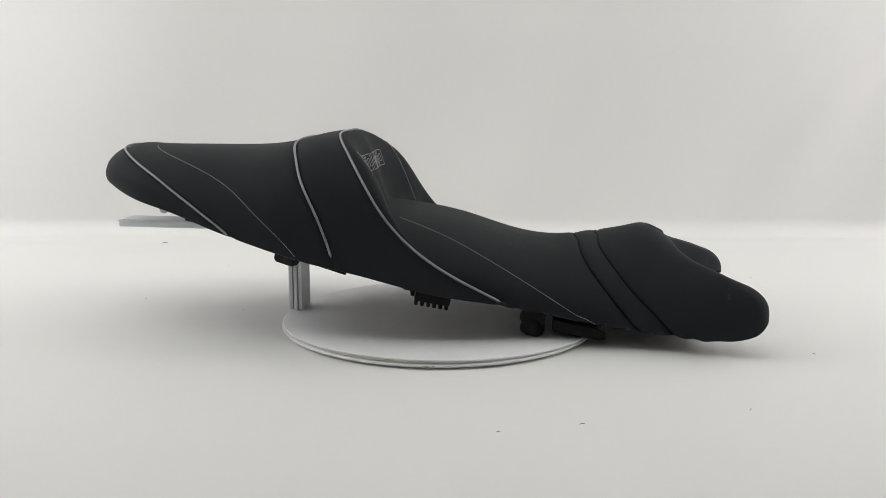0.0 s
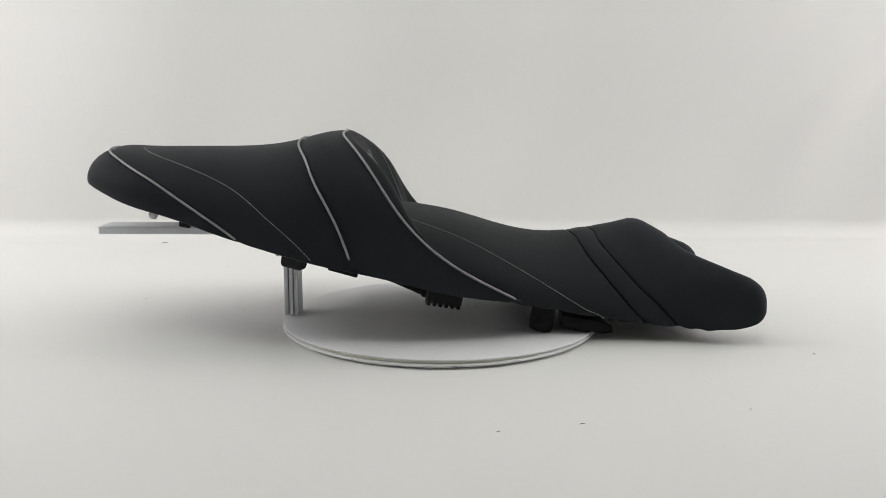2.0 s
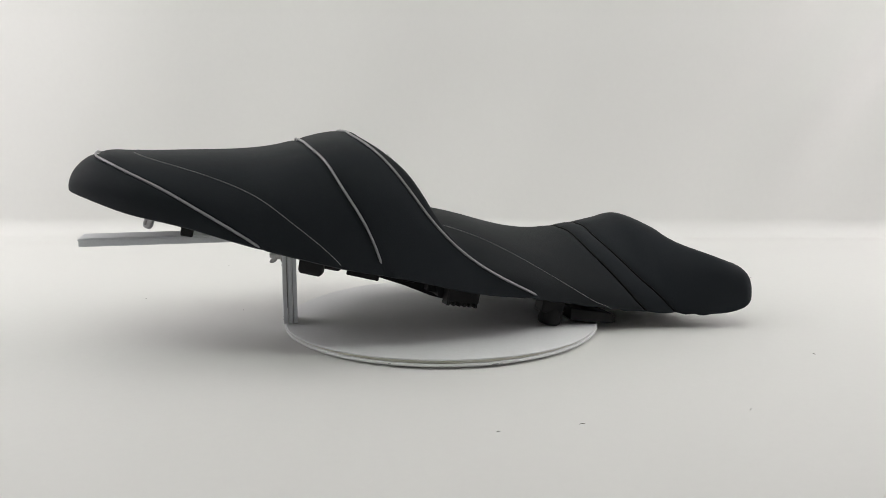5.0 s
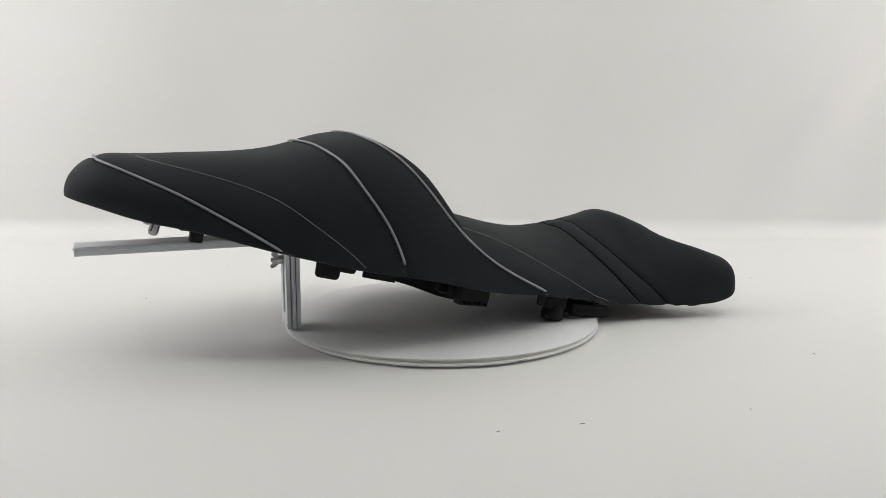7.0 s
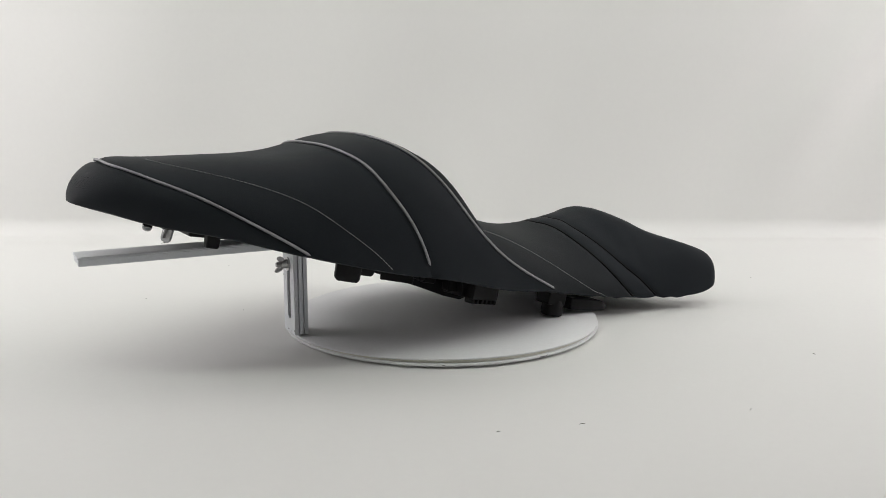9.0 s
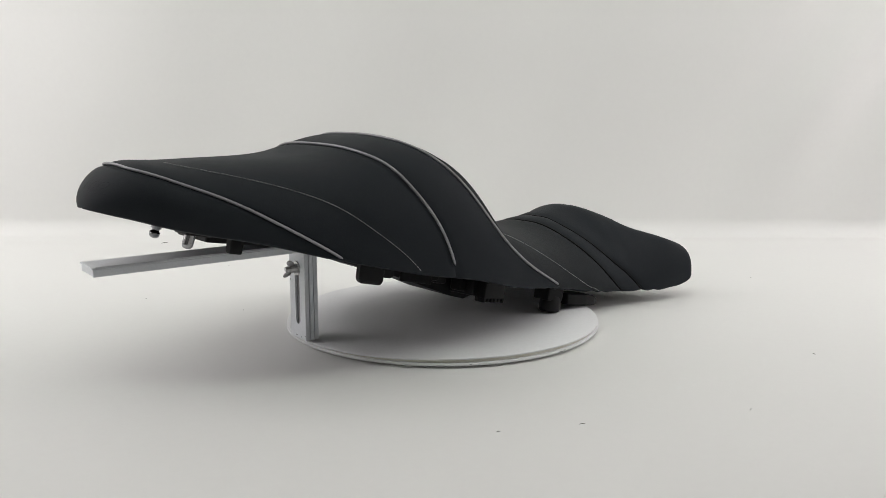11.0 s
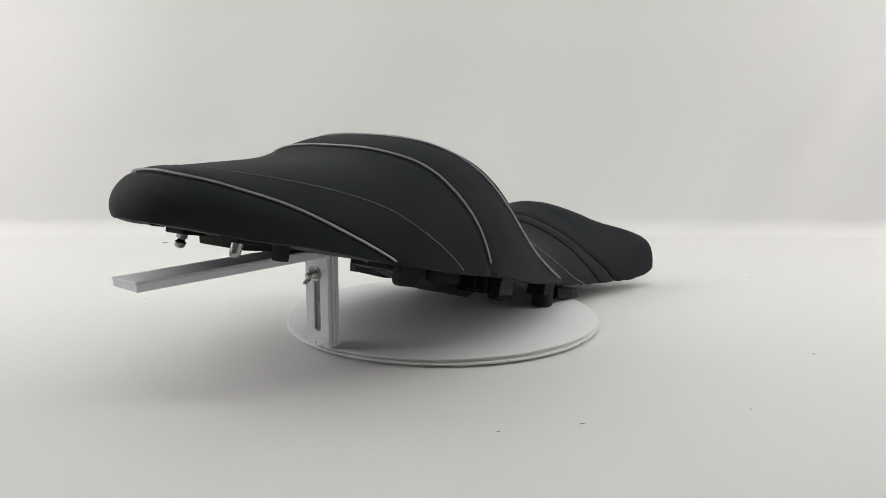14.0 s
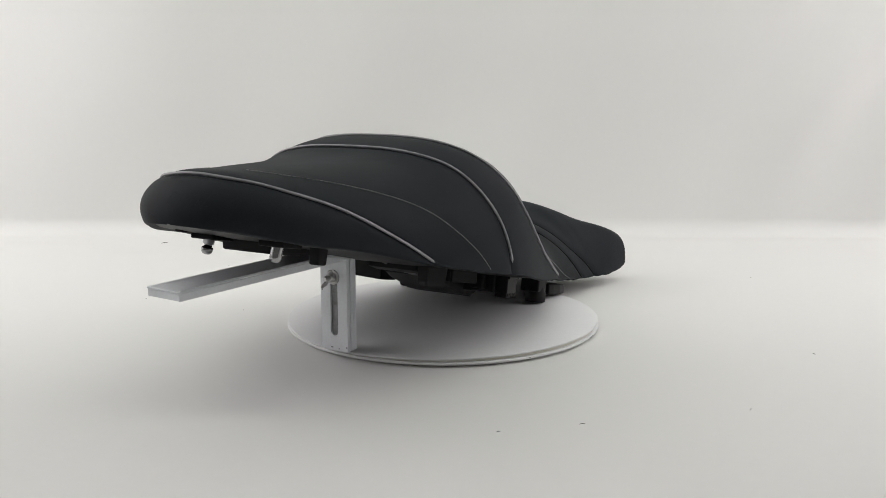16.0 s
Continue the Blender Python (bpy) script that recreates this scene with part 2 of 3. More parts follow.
def build_stand():
    stand = new("display_stand")
    stand.matrix_world = STAND_POSE
    tagged(stand, "white painted steel bracket stand bolted with a wing nut", "stand")
    # plate with a long slot, facing the tail
    w, h, t = 0.0168, 0.103, 0.0042
    sw, s0, s1 = 0.0048, 0.020, 0.074
    bm = bmesh.new()
    outer = [(-w, 0.0), (w, 0.0), (w, h - 0.006), (w - 0.002, h - 0.002), (w - 0.006, h), (-w + 0.006, h), (-w + 0.002, h - 0.002), (-w, h - 0.006)]
    arc = [(sw * math.cos(a), s1 + sw * math.sin(a)) for a in np.linspace(0, math.pi, 9)] + [(sw * math.cos(a), s0 + sw * math.sin(a)) for a in np.linspace(math.pi, 2 * math.pi, 9)]
    loops = []
    for x in (0.0, t):
        for ring in (outer, arc):
            vs = [bm.verts.new((x, y, z)) for y, z in ring]
            loops.append(vs)
            for i in range(len(vs)):
                bm.edges.new((vs[i], vs[(i + 1) % len(vs)]))
    for pair in (loops[:2], loops[2:]):
        edges = [e for e in bm.edges if all(v in set(pair[0] + pair[1]) for v in e.verts)]
        bmesh.ops.triangle_fill(bm, edges=edges, use_beauty=True)
    for a, b in ((loops[0], loops[2]), (loops[1], loops[3])):
        for i in range(len(a)):
            k = (i + 1) % len(a)
            bm.faces.new((a[i], a[k], b[k], b[i]))
    part("slotted_plate", bm, STEEL, stand, smooth=False)
    part("back_plate", box(0.0045, 0.0336, 0.094, (0.0078, 0, 0), 0.0008), STEEL, stand, smooth=False)
    part("slot_backing", box(0.0030, 0.0094, 0.0636, (0.0036, 0, 0.0152), 0.0), BARE, stand, "scraped bare metal behind the slot", smooth=False)
    for y, z, wide, tall in ((-0.0152, 0.004, 0.0018, 0.0012), (0.0035, 0.0022, 0.0026, 0.0010), (-0.0060, 0.0018, 0.0014, 0.0008), (0.0150, 0.060, 0.0010, 0.0016)):
        part("paint_chip", box(0.0004, wide, tall, (-0.00005, y, z), 0.0), BARE, stand, "chip baring dark metal", smooth=False)
    # strip that bends over from the post into the arm
    way = [(0.0153, 0.0, 1, 0)] + [(0.0053 + 0.010 * math.cos(a), 0.0932 + 0.010 * math.sin(a), math.cos(a), math.sin(a)) for a in np.linspace(0, math.pi / 2, 9)]
    bm = grid([[(x, -0.0157, z), (x, 0.0157, z), (x - 0.0042 * u, 0.0157, z - 0.0042 * v), (x - 0.0042 * u, -0.0157, z - 0.0042 * v)] for x, z, u, v in way], close=True)
    part("angle_flange", bm, STEEL, stand, smooth=False)
    # long flat arm under the tail
    bm = box(0.210, 0.0385, 0.0018, (-0.105, -0.0034, 0.1018), 0.0010)
    for side in (-1, 1):
        join(bm, box(0.208, 0.0024, 0.0068, (-0.105, side * 0.0178 - 0.0034, 0.0952), 0.0008))
    join(bm, box(0.0040, 0.036, 0.0062, (-0.2070, -0.0034, 0.0955), 0.0008))
    join(bm, box(0.206, 0.0016, 0.0010, (-0.104, -0.0212, 0.1032), 0.0004))
    part("arm", bm, STEEL, stand, "flat white steel arm reaching under the tail", smooth=False)
    # wing nut
    axis = Matrix.Rotation(-math.pi / 2, 4, "Y")
    bolt = part("bolt", turned([(0.0028, 0), (0.0028, 0.012), (0.0022, 0.0135)], (0.0002, 0, 0.0750), axis), ZINC, stand, "zinc bolt")
    part("washer", turned([(0.0075, 0), (0.0075, 0.0012)], (-0.0001, 0, 0.0750), axis), ZINC, stand)
    bm = turned([(0.0050, 0), (0.0046, 0.005), (0.0040, 0.006)], (-0.0014, 0, 0.0750), axis, 16)
    for sign in (-1, 1):
        wing = turned([(0.001, -0.0009), (0.0036, -0.0008), (0.0040, 0), (0.0036, 0.0008), (0.001, 0.0009)], segments=18)
        bmesh.ops.scale(wing, vec=(1.35, 0.8, 1), verts=wing.verts)
        bmesh.ops.transform(wing, matrix=Matrix.Translation((-0.005, 0, 0.0750)) @ Matrix.Rotation(-1.05, 4, "X") @ Matrix.Translation((-0.004, sign * 0.0070, 0)) @ Matrix.Rotation(-0.7 * sign, 4, "Z"), verts=wing.verts)
        join(bm, wing)
    part("wing_nut", bm, ZINC, stand, "zinc wing nut")
    return stand


stand = build_stand()

# ---- the motorcycle seat ----
KA = [-0.4200, -0.3800, -0.3400, -0.2800, -0.2200, -0.1700, -0.1200, -0.0700, 0.0000, 0.0800]
KAE = [-0.4200, -0.3000, -0.1500, 0.0800]
KB = [-0.1200, -0.0500, 0.0200, 0.0800, 0.1300, 0.1700, 0.2100, 0.2500, 0.2900, 0.3350, 0.3800]
KBE = [-0.1200, 0.0500, 0.2000, 0.3800]
KP = [0.0000, 0.0800, 0.1600, 0.2500, 0.3400, 0.4200, 0.5000]
A_TOP = [0.1798, 0.1968, 0.1957, 0.1941, 0.1940, 0.1989, 0.2103, 0.2059, 0.1695, 0.1446]
A_HEM = [0.1601, 0.1548, 0.1425, 0.1282, 0.1103, 0.0969, 0.0844, 0.0742, 0.0546, 0.0410]
A_HALF = [0.0615, 0.0765, 0.0904, 0.1094, 0.1259, 0.1407, 0.1494, 0.1532, 0.1454, 0.1326]
A_EY = [2.2149, 2.4756, 2.8846, 2.8246]
A_EZ = [2.1602, 2.2232, 2.7588, 2.8883]
TAIL = [-0.3913, 0.0549, -0.0056, 0.0832]
B_TOP = [0.1406, 0.1274, 0.1159, 0.0991, 0.0924, 0.0964, 0.1034, 0.1047, 0.0821, 0.0710, 0.0607]
B_HEM = [0.0797, 0.0653, 0.0512, 0.0374, 0.0262, 0.0189, 0.0122, 0.0091, 0.0064, 0.0119, 0.0215]
B_HALF = [0.1582, 0.1484, 0.1372, 0.1223, 0.1132, 0.1118, 0.1113, 0.1164, 0.1258, 0.1335, 0.1400]
B_EY = [2.5268, 2.3673, 1.9769, 2.9687]
B_EZ = [2.4421, 2.6306, 1.6439, 2.8355]
NOSE = [0.3500, 0.0599, 0.7246, 0.0220]
PIPE_TAIL = [-0.2060, -0.2617, -0.3021, -0.3420, -0.3590, -0.3618, -0.3622]
PIPE_BAND = [-0.0917, -0.1085, -0.1273, -0.1397, -0.1493, -0.1524, -0.1532]
PIPE_BACK = [0.0808, -0.0142, -0.0569, -0.0810, -0.0976, -0.1043, -0.1018]
STITCH_REAR = [-0.1313, -0.1768, -0.2139, -0.2719, -0.3107, -0.3239, -0.3268]
STITCH_RIDER = [0.1758, 0.1304, 0.0779, 0.0140, -0.0420, -0.0728, -0.0947]
SEAM_BAND = [0.2209, 0.2046, 0.1837, 0.1659, 0.1603, 0.1590, 0.1560]
SEAM_NOSE = [0.2532, 0.2356, 0.2117, 0.1908, 0.1811, 0.1815, 0.1790]
KC, CREST = [0.20, 0.24, 0.26, 0.28, 0.30, 0.32, 0.345, 0.365], [0.1050, 0.1062, 0.0956, 0.0832, 0.0735, 0.0645, 0.0560, 0.0500]
FOOT_ARM, FOOT_SIDE, FOOT_BLOCK = (-0.2770, -0.0532, 0.1105), (-0.1572, -0.0958, 0.0724), (-0.1351, -0.0860, 0.0745)


def cap(xi, p=2.2):
    xi = np.clip(xi, 1e-4, 1)
    return (1 - (1 - xi) ** p) ** (1 / p)


def section(x, phi, zt, zh, w, ey, ez):
    a = np.pi * phi
    c, s = np.cos(a), np.clip(np.sin(a), 0, 1)
    y = -w * np.sign(c) * np.abs(c) ** (2 / np.clip(ey, 1.2, 8))
    z = zh + (zt - zh) * s ** (2 / np.clip(ez, 1.2, 8))
    return np.stack(np.broadcast_arrays(x, y, z), -1)


def rear_pad(x, phi):
    """Pillion pad: x along the seat, phi 0 to 1 from hem over the crown to the other hem."""
    zt, zh, w = spline(KA, A_TOP, x), spline(KA, A_HEM, x), spline(KA, A_HALF, x)
    xr, length, c, wide = TAIL
    k, kw = cap((x - xr) / length), cap((x - xr) / wide)
    zc = zt * c + zh * (1 - c)
    p = section(x, phi, zc + (zt - zc) * k, zc + (zh - zc) * k, w * kw, spline(KAE, A_EY, x), spline(KAE, A_EZ, x))
    # the cover rolls under towards the tail
    roll = np.clip((-0.24 - x) / 0.12, 0, 1)
    p[..., 1] = p[..., 1] * (1 - 0.13 * roll * (1 - np.clip(np.sin(np.pi * phi), 0, 1)) ** 4)
    return p


def front_pad(x, phi):
    """Rider pad, out to the two prongs that reach round the tank."""
    zt, zh, w = spline(KB, B_TOP, x), spline(KB, B_HEM, x), spline(KB, B_HALF, x)
    xf, length, c, wide = NOSE
    k, kw = cap((xf - x) / length), cap((xf - x) / wide)
    zc = zt * c + zh * (1 - c)
    half = 0.098 + (w - 0.098) * kw
    p = section(x, phi, zc + (zt - zc) * k, zc + (zh - zc) * k, half, spline(KBE, B_EY, x), spline(KBE, B_EZ, x))
    # two prongs parted by an open throat
    y = np.abs(p[..., 1])
    rise = spline(KC, CREST, x)
    mid = zh + 0.5 * (rise - zh)
    tip = cap((xf - x) / 0.044)
    foot, crest = mid + (zh - mid) * tip, mid + (rise - mid) * cap((xf - x) / 0.024)
    r = np.clip((x - 0.236) / 0.085, 0, 1)
    yc = 0.003 + 0.092 * r * r * (3 - 2 * r)
    span = np.maximum(half - yc, 0.003)
    out = np.clip((y - yc) / span, 0, 1)
    side = foot + (crest - foot) * np.clip(1 - out ** (2.1 + 1.3 * r), 0, 1) ** (1 / (1.75 + 0.9 * r))
    deep = np.clip((x - 0.234) / 0.075, 0, 1)
    valley = np.clip(1 - (y / yc) ** 2, 0, 1) ** 1.4
    shape = side - (crest - foot) * 0.8 * deep * deep * (3 - 2 * deep) * valley
    d = np.clip((x - 0.214) / 0.034, 0, 1)
    d = d * d * (3 - 2 * d)
    p[..., 2] = p[..., 2] * (1 - d) + shape * d
    inward = np.clip((0.116 - y) / 0.09, 0, 1)
    short = np.clip((x - 0.26) / (xf - 0.26), 0, 1) * inward * inward * (3 - 2 * inward)
    p[..., 0] = p[..., 0] - 0.060 * short
    # puckered hem
    edge = np.clip(1 - (np.sin(a_phi(phi)) / 0.25), 0, 1)
    p[..., 2] = p[..., 2] + edge * 0.0007 * np.sin(x * 210 + 2 * np.sin(x * 70))
    return p


def a_phi(phi):
    return np.pi * np.clip(phi, 0, 1)


def way_table():
    """Even way from hem to crown, for phi 0 to 0.5."""
    f = np.linspace(0, 0.5, 400)
    y, z = -0.13 * np.abs(np.cos(np.pi * f)) ** 0.8, 0.1 * np.sin(np.pi * f) ** 0.8
    d = np.concatenate([[0], np.cumsum(np.hypot(np.diff(y), np.diff(z)))])
    return f, d / d[-1] * 0.5


WAY_PHI, WAY = way_table()


def phi_at(e):
    e = np.asarray(e, float)
    half = np.interp(np.minimum(e, 1 - e), WAY, WAY_PHI)
    return np.where(e > 0.5, 1 - half, half)


def seam_x(values, phi):
    return spline(KP, values, np.interp(np.minimum(phi, 1 - phi), WAY_PHI, WAY))


def normals(p):
    n = np.cross(np.gradient(p, axis=0), np.gradient(p, axis=1))
    n /= np.linalg.norm(n, axis=-1)[..., None] + 1e-12
    flip = np.sign((n * (p - np.array([0, 0, -0.1]))).sum(-1))
    return n * np.where(flip == 0, 1, flip)[..., None]


PHI = phi_at(np.linspace(0, 1, 129))


def panel(shape, xa, xb, count, tuck=(0.0022, 0.0022), ease=None, puff=0.0):
    """A padded panel between two seams; its edges tuck into the seams and its hem turns under."""
    u = np.linspace(0, 1, count)
    if ease == "start":
        u = 1 - np.cos(u * np.pi / 2)
    if ease == "end":
        u = np.sin(u * np.pi / 2)
    a, b = xa(PHI), xb(PHI)
    x = a[None] + (b - a)[None] * u[:, None]
    p = shape(x, PHI[None] + 0 * x)
    n = normals(p)
    span = np.abs(b - a)[None]
    d0, d1 = u[:, None] * span, (1 - u[:, None]) * span
    sink = tuck[0] * np.exp(-(d0 / 0.0035) ** 1.3) + tuck[1] * np.exp(-(d1 / 0.0035) ** 1.3)
    p = p - n * sink[..., None] + n * (puff * (4 * u * (1 - u)) ** 0.7)[:, None, None]
    # hem turned under on both sides
    under = []
    for j, s in ((0, 1), (-1, -1)):
        e = p[:, j].copy()
        room = np.clip(np.abs(e[:, 1]) / 0.04, 0, 1) ** 1.5
        if ease == "end":
            room = room * np.clip((b[j] - e[:, 0]) / 0.04, 0, 1)
        inner = [e + np.stack([0 * room, s * dy * room, dz * room], 1) for dy, dz in ((0.012, 0.002), (0.004, -0.0015))]
        under.append(inner)
    full = np.concatenate([np.stack(under[0], 1), p, np.stack(under[1][::-1], 1)], axis=1)
    return grid([[tuple(v) for v in row] for row in full])


def seam_line(shape, values, f0, f1, count=120, lift=0.0):
    phi = phi_at(np.linspace(f0, f1, count))
    p = shape(seam_x(values, phi), phi)
    q = shape(seam_x(values, phi) + 0.002, phi)
    t = np.gradient(p, axis=0)
    n = np.cross(q - p, t)
    n /= np.linalg.norm(n, axis=1)[:, None] + 1e-12
    n *= np.sign((n * (p - np.array([0, 0, -0.1]))).sum(1))[:, None]
    return p + lift * n, n


def even(line, step):
    """Points a fixed step apart along a line."""
    d = np.concatenate([[0], np.cumsum(np.linalg.norm(np.diff(line, axis=0), axis=1))])
    s = np.arange(0, d[-1], step)
    return np.stack([np.interp(s, d, line[:, i]) for i in range(line.shape[1])], 1)


def stitches(line, length=0.0030, gap=0.0008, radius=0.00031):
    """A row of single thread stitches lying on the cover."""
    pts = even(line, (length + gap) / 6)
    bm = bmesh.new()
    step, run = 6, 5
    for i in range(0, len(pts) - run, step):
        join(bm, tube(pts[i:i + run + 1], radius, 5))
    return bm


def stitch_row(name, shape, values, f0, f1, parent, lift=0.0003, far=None):
    for a, b in ((f0, f1), (1 - f0, 1 - (far or f1))):
        line, n = seam_line(shape, values, a, b, 200, lift)
        ob = part(name, stitches(line), THREAD, parent, "light grey thread stitching")
        tagged(ob, kind="stuff")


def backrest(phi, s):
    """The face that rises behind the rider: s 0 at the piping, 1 under the rider pad; padded rims round a sunken middle."""
    edge = rear_pad(seam_x(PIPE_BACK, phi), phi)
    h = np.clip((edge[:, 2] - 0.115) / 0.085, 0, 1)[:, None]
    inner = edge + np.concatenate([0.060 * h + 0.006 * (1 - h), -edge[:, 1:2] * (0.17 + 0.09 * h), -0.108 * h - 0.024 * (1 - h)], 1)
    fade = np.clip(np.interp(np.minimum(phi, 1 - phi), WAY_PHI, WAY) / 0.13, 0, 1)[:, None]
    fade = fade * fade * (3 - 2 * fade)
    inner = edge + (inner - edge) * (0.12 + 0.88 * fade)
    mid = np.exp(-(np.abs(phi - 0.5) / 0.21) ** 6)[:, None]
    out = (0.0135 * h + 0.0060 * (1 - h)) * fade * 3.33 * s ** 0.5 * (1 - s) ** 1.8 - 0.007 * mid * math.sin(math.pi * min(s, 1)) ** 0.5
    sink = 0.0006 * math.exp(-s / 0.03)
    return edge + (inner - edge) * s + np.concatenate([out - sink, 0 * h, out * 0.5 - sink], 1)


LEAN = Matrix.Rotation(radians(11.5), 4, "Y")


def hang(bm, x, y, z, yaw=0.0):
    """Set a piece, built downwards from the origin, under the tilted pan with its lowest point at x, y, z."""
    low = min(v.co.z for v in bm.verts)
    m = Matrix.Translation((x, y, z)) @ LEAN @ Matrix.Rotation(yaw, 4, "Z") @ Matrix.Translation((0, 0, -low))
    bmesh.ops.transform(bm, matrix=m, verts=bm.verts)
    return bm


def flip(bm, side):
    """Mirror a piece to the other side of the seat when side is -1."""
    bmesh.ops.scale(bm, vec=(1, side, 1), verts=bm.verts)
    return bm


def under_sheet(shape, x0, x1, inset, drop, count=50):
    """Moulded base under one pad, from hem to hem, a little proud in the middle."""
    xs = np.linspace(x0, x1, count)
    a, b = shape(xs, 0 * xs), shape(xs, 0 * xs + 1)
    rows = []
    for i in range(count):
        row = []
        low = drop * min(max((xs[i] - x0 - 0.03) / 0.06, 0), 1)
        for v in np.linspace(0, 1, 25):
            y = (a[i, 1] + inset) * (1 - v) + (b[i, 1] - inset) * v
            row.append((xs[i], y, a[i, 2] + 0.0015 - low * (1 - (2 * v - 1) ** 4)))
        rows.append(row)
    return grid(rows)


def loft_block(rings):
    """A closed body through rings of four corners."""
    bm = grid(rings, close=True)
    bm.verts.ensure_lookup_table()
    n = len(rings)
    bm.faces.new([bm.verts[i] for i in range(4)])
    bm.faces.new([bm.verts[4 * n - 4 + i] for i in range(4)])
    bmesh.ops.bevel(bm, geom=bm.edges[:], offset=0.0015, segments=2, affect="EDGES", profile=0.5)
    return bm


def build_underside(seat):
    part("base_pan", under_sheet(rear_pad, TAIL[0] + 0.010, 0.05, 0.003, 0.004), PLASTIC, seat)
    part("base_pan", under_sheet(front_pad, -0.03, 0.30, 0.004, 0.003), PLASTIC, seat)
    # tray that hangs under the middle of the base
    bm = loft_block([[(x, y0, zt), (x, y0 + 0.005, zb), (x, y1 - 0.004, zb), (x, y1, zt)] for x, y0, y1, zb, zt in
                     ((-0.112, -0.074, -0.010, 0.0712, 0.090), (-0.080, -0.068, 0.004, 0.0580, 0.085), (-0.050, -0.062, 0.012, 0.0458, 0.080), (-0.020, -0.064, 0.02, 0.0325, 0.075), (0.004, -0.060, 0.02, 0.0245, 0.065), (0.018, -0.060, 0.01, 0.0275, 0.060), (0.032, -0.058, 0.0, 0.0400, 0.058))])
    tray = part("tray", bm, PLASTIC, seat, smooth=False)
    for x, y, z, w in ((-0.050, -0.070, 0.0540, 0.016), (-0.088, -0.076, 0.0625, 0.012), (-0.026, -0.080, 0.0435, 0.013), (-0.066, -0.082, 0.0610, 0.007)):
        part("boss", hang(box(w, 0.016, 0.018, (0, 0, -0.018), 0.002), x, y, z), PLASTIC, tray, smooth=False)
    bm = loft_block([[(x, -0.078, zt), (x, -0.076, zb), (x, -0.020, zb), (x, -0.018, zt)] for x, zb, zt in ((-0.152, 0.0850, 0.094), (-0.138, 0.0790, 0.089), (-0.118, 0.0740, 0.083))])
    part("web", bm, PLASTIC, seat, smooth=False)
    part("catch_strip", tube(np.array([(-0.170, -0.030, 0.0985), (-0.160, -0.036, 0.0955), (-0.135, -0.052, 0.0800), (-0.110, -0.060, 0.0690)]), 0.0020, 8), BARE, seat, "dull zinc latch strip")
    part("catch_wire", tube(np.array([(-0.150, -0.055, 0.090), (-0.135, -0.076, 0.0850), (-0.122, -0.090, 0.0835)]), 0.0012, 6), BARE, seat, "dull zinc latch wire")
    # tail: cross brace and locating pins
    bm = loft_block([[(x, -0.020, zt), (x, -0.019, zb), (x, 0.045, zb), (x, 0.046, zt)] for x, zb, zt in ((-0.287, 0.1175, 0.145), (-0.25, 0.1110, 0.14), (-0.195, 0.1040, 0.125))])
    part("brace", bm, PLASTIC, seat, smooth=False)
    for x, y, z in ((-0.3158, -0.0388, 0.1167), (-0.3136, 0.0390, 0.1163)):
        groove = [(0.0051, -0.0200), (0.0036, -0.0192), (0.0036, -0.0172), (0.0051, -0.0164)] if y > 0 else []
        bm = turned([(0.0012, -0.0262), (0.0034, -0.0255), (0.0046, -0.0240), (0.0051, -0.0220)] + groove + [(0.0051, 0.006)], turn=Matrix.Rotation(radians(9), 4, "Y"))
        pin = part("locating_pin", hang(bm, x + 0.004, y, z), CHROME, seat, "polished steel locating pin")
        part("collar", hang(box(0.026, 0.026, 0.006, (0, 0, -0.007), 0.0012), x + 0.008, y, z + 0.0128), PLASTIC, pin, smooth=False)
        part("clip", hang(box(0.016, 0.006, 0.004, (0, 0, -0.004), 0.001), x + 0.024, y, z + 0.0110), PLASTIC, pin, smooth=False)
    part("hem_clip", hang(box(0.012, 0.008, 0.006, (0, 0, -0.006), 0.001), -0.326, 0.052, 0.1375), PLASTIC, seat, smooth=False)


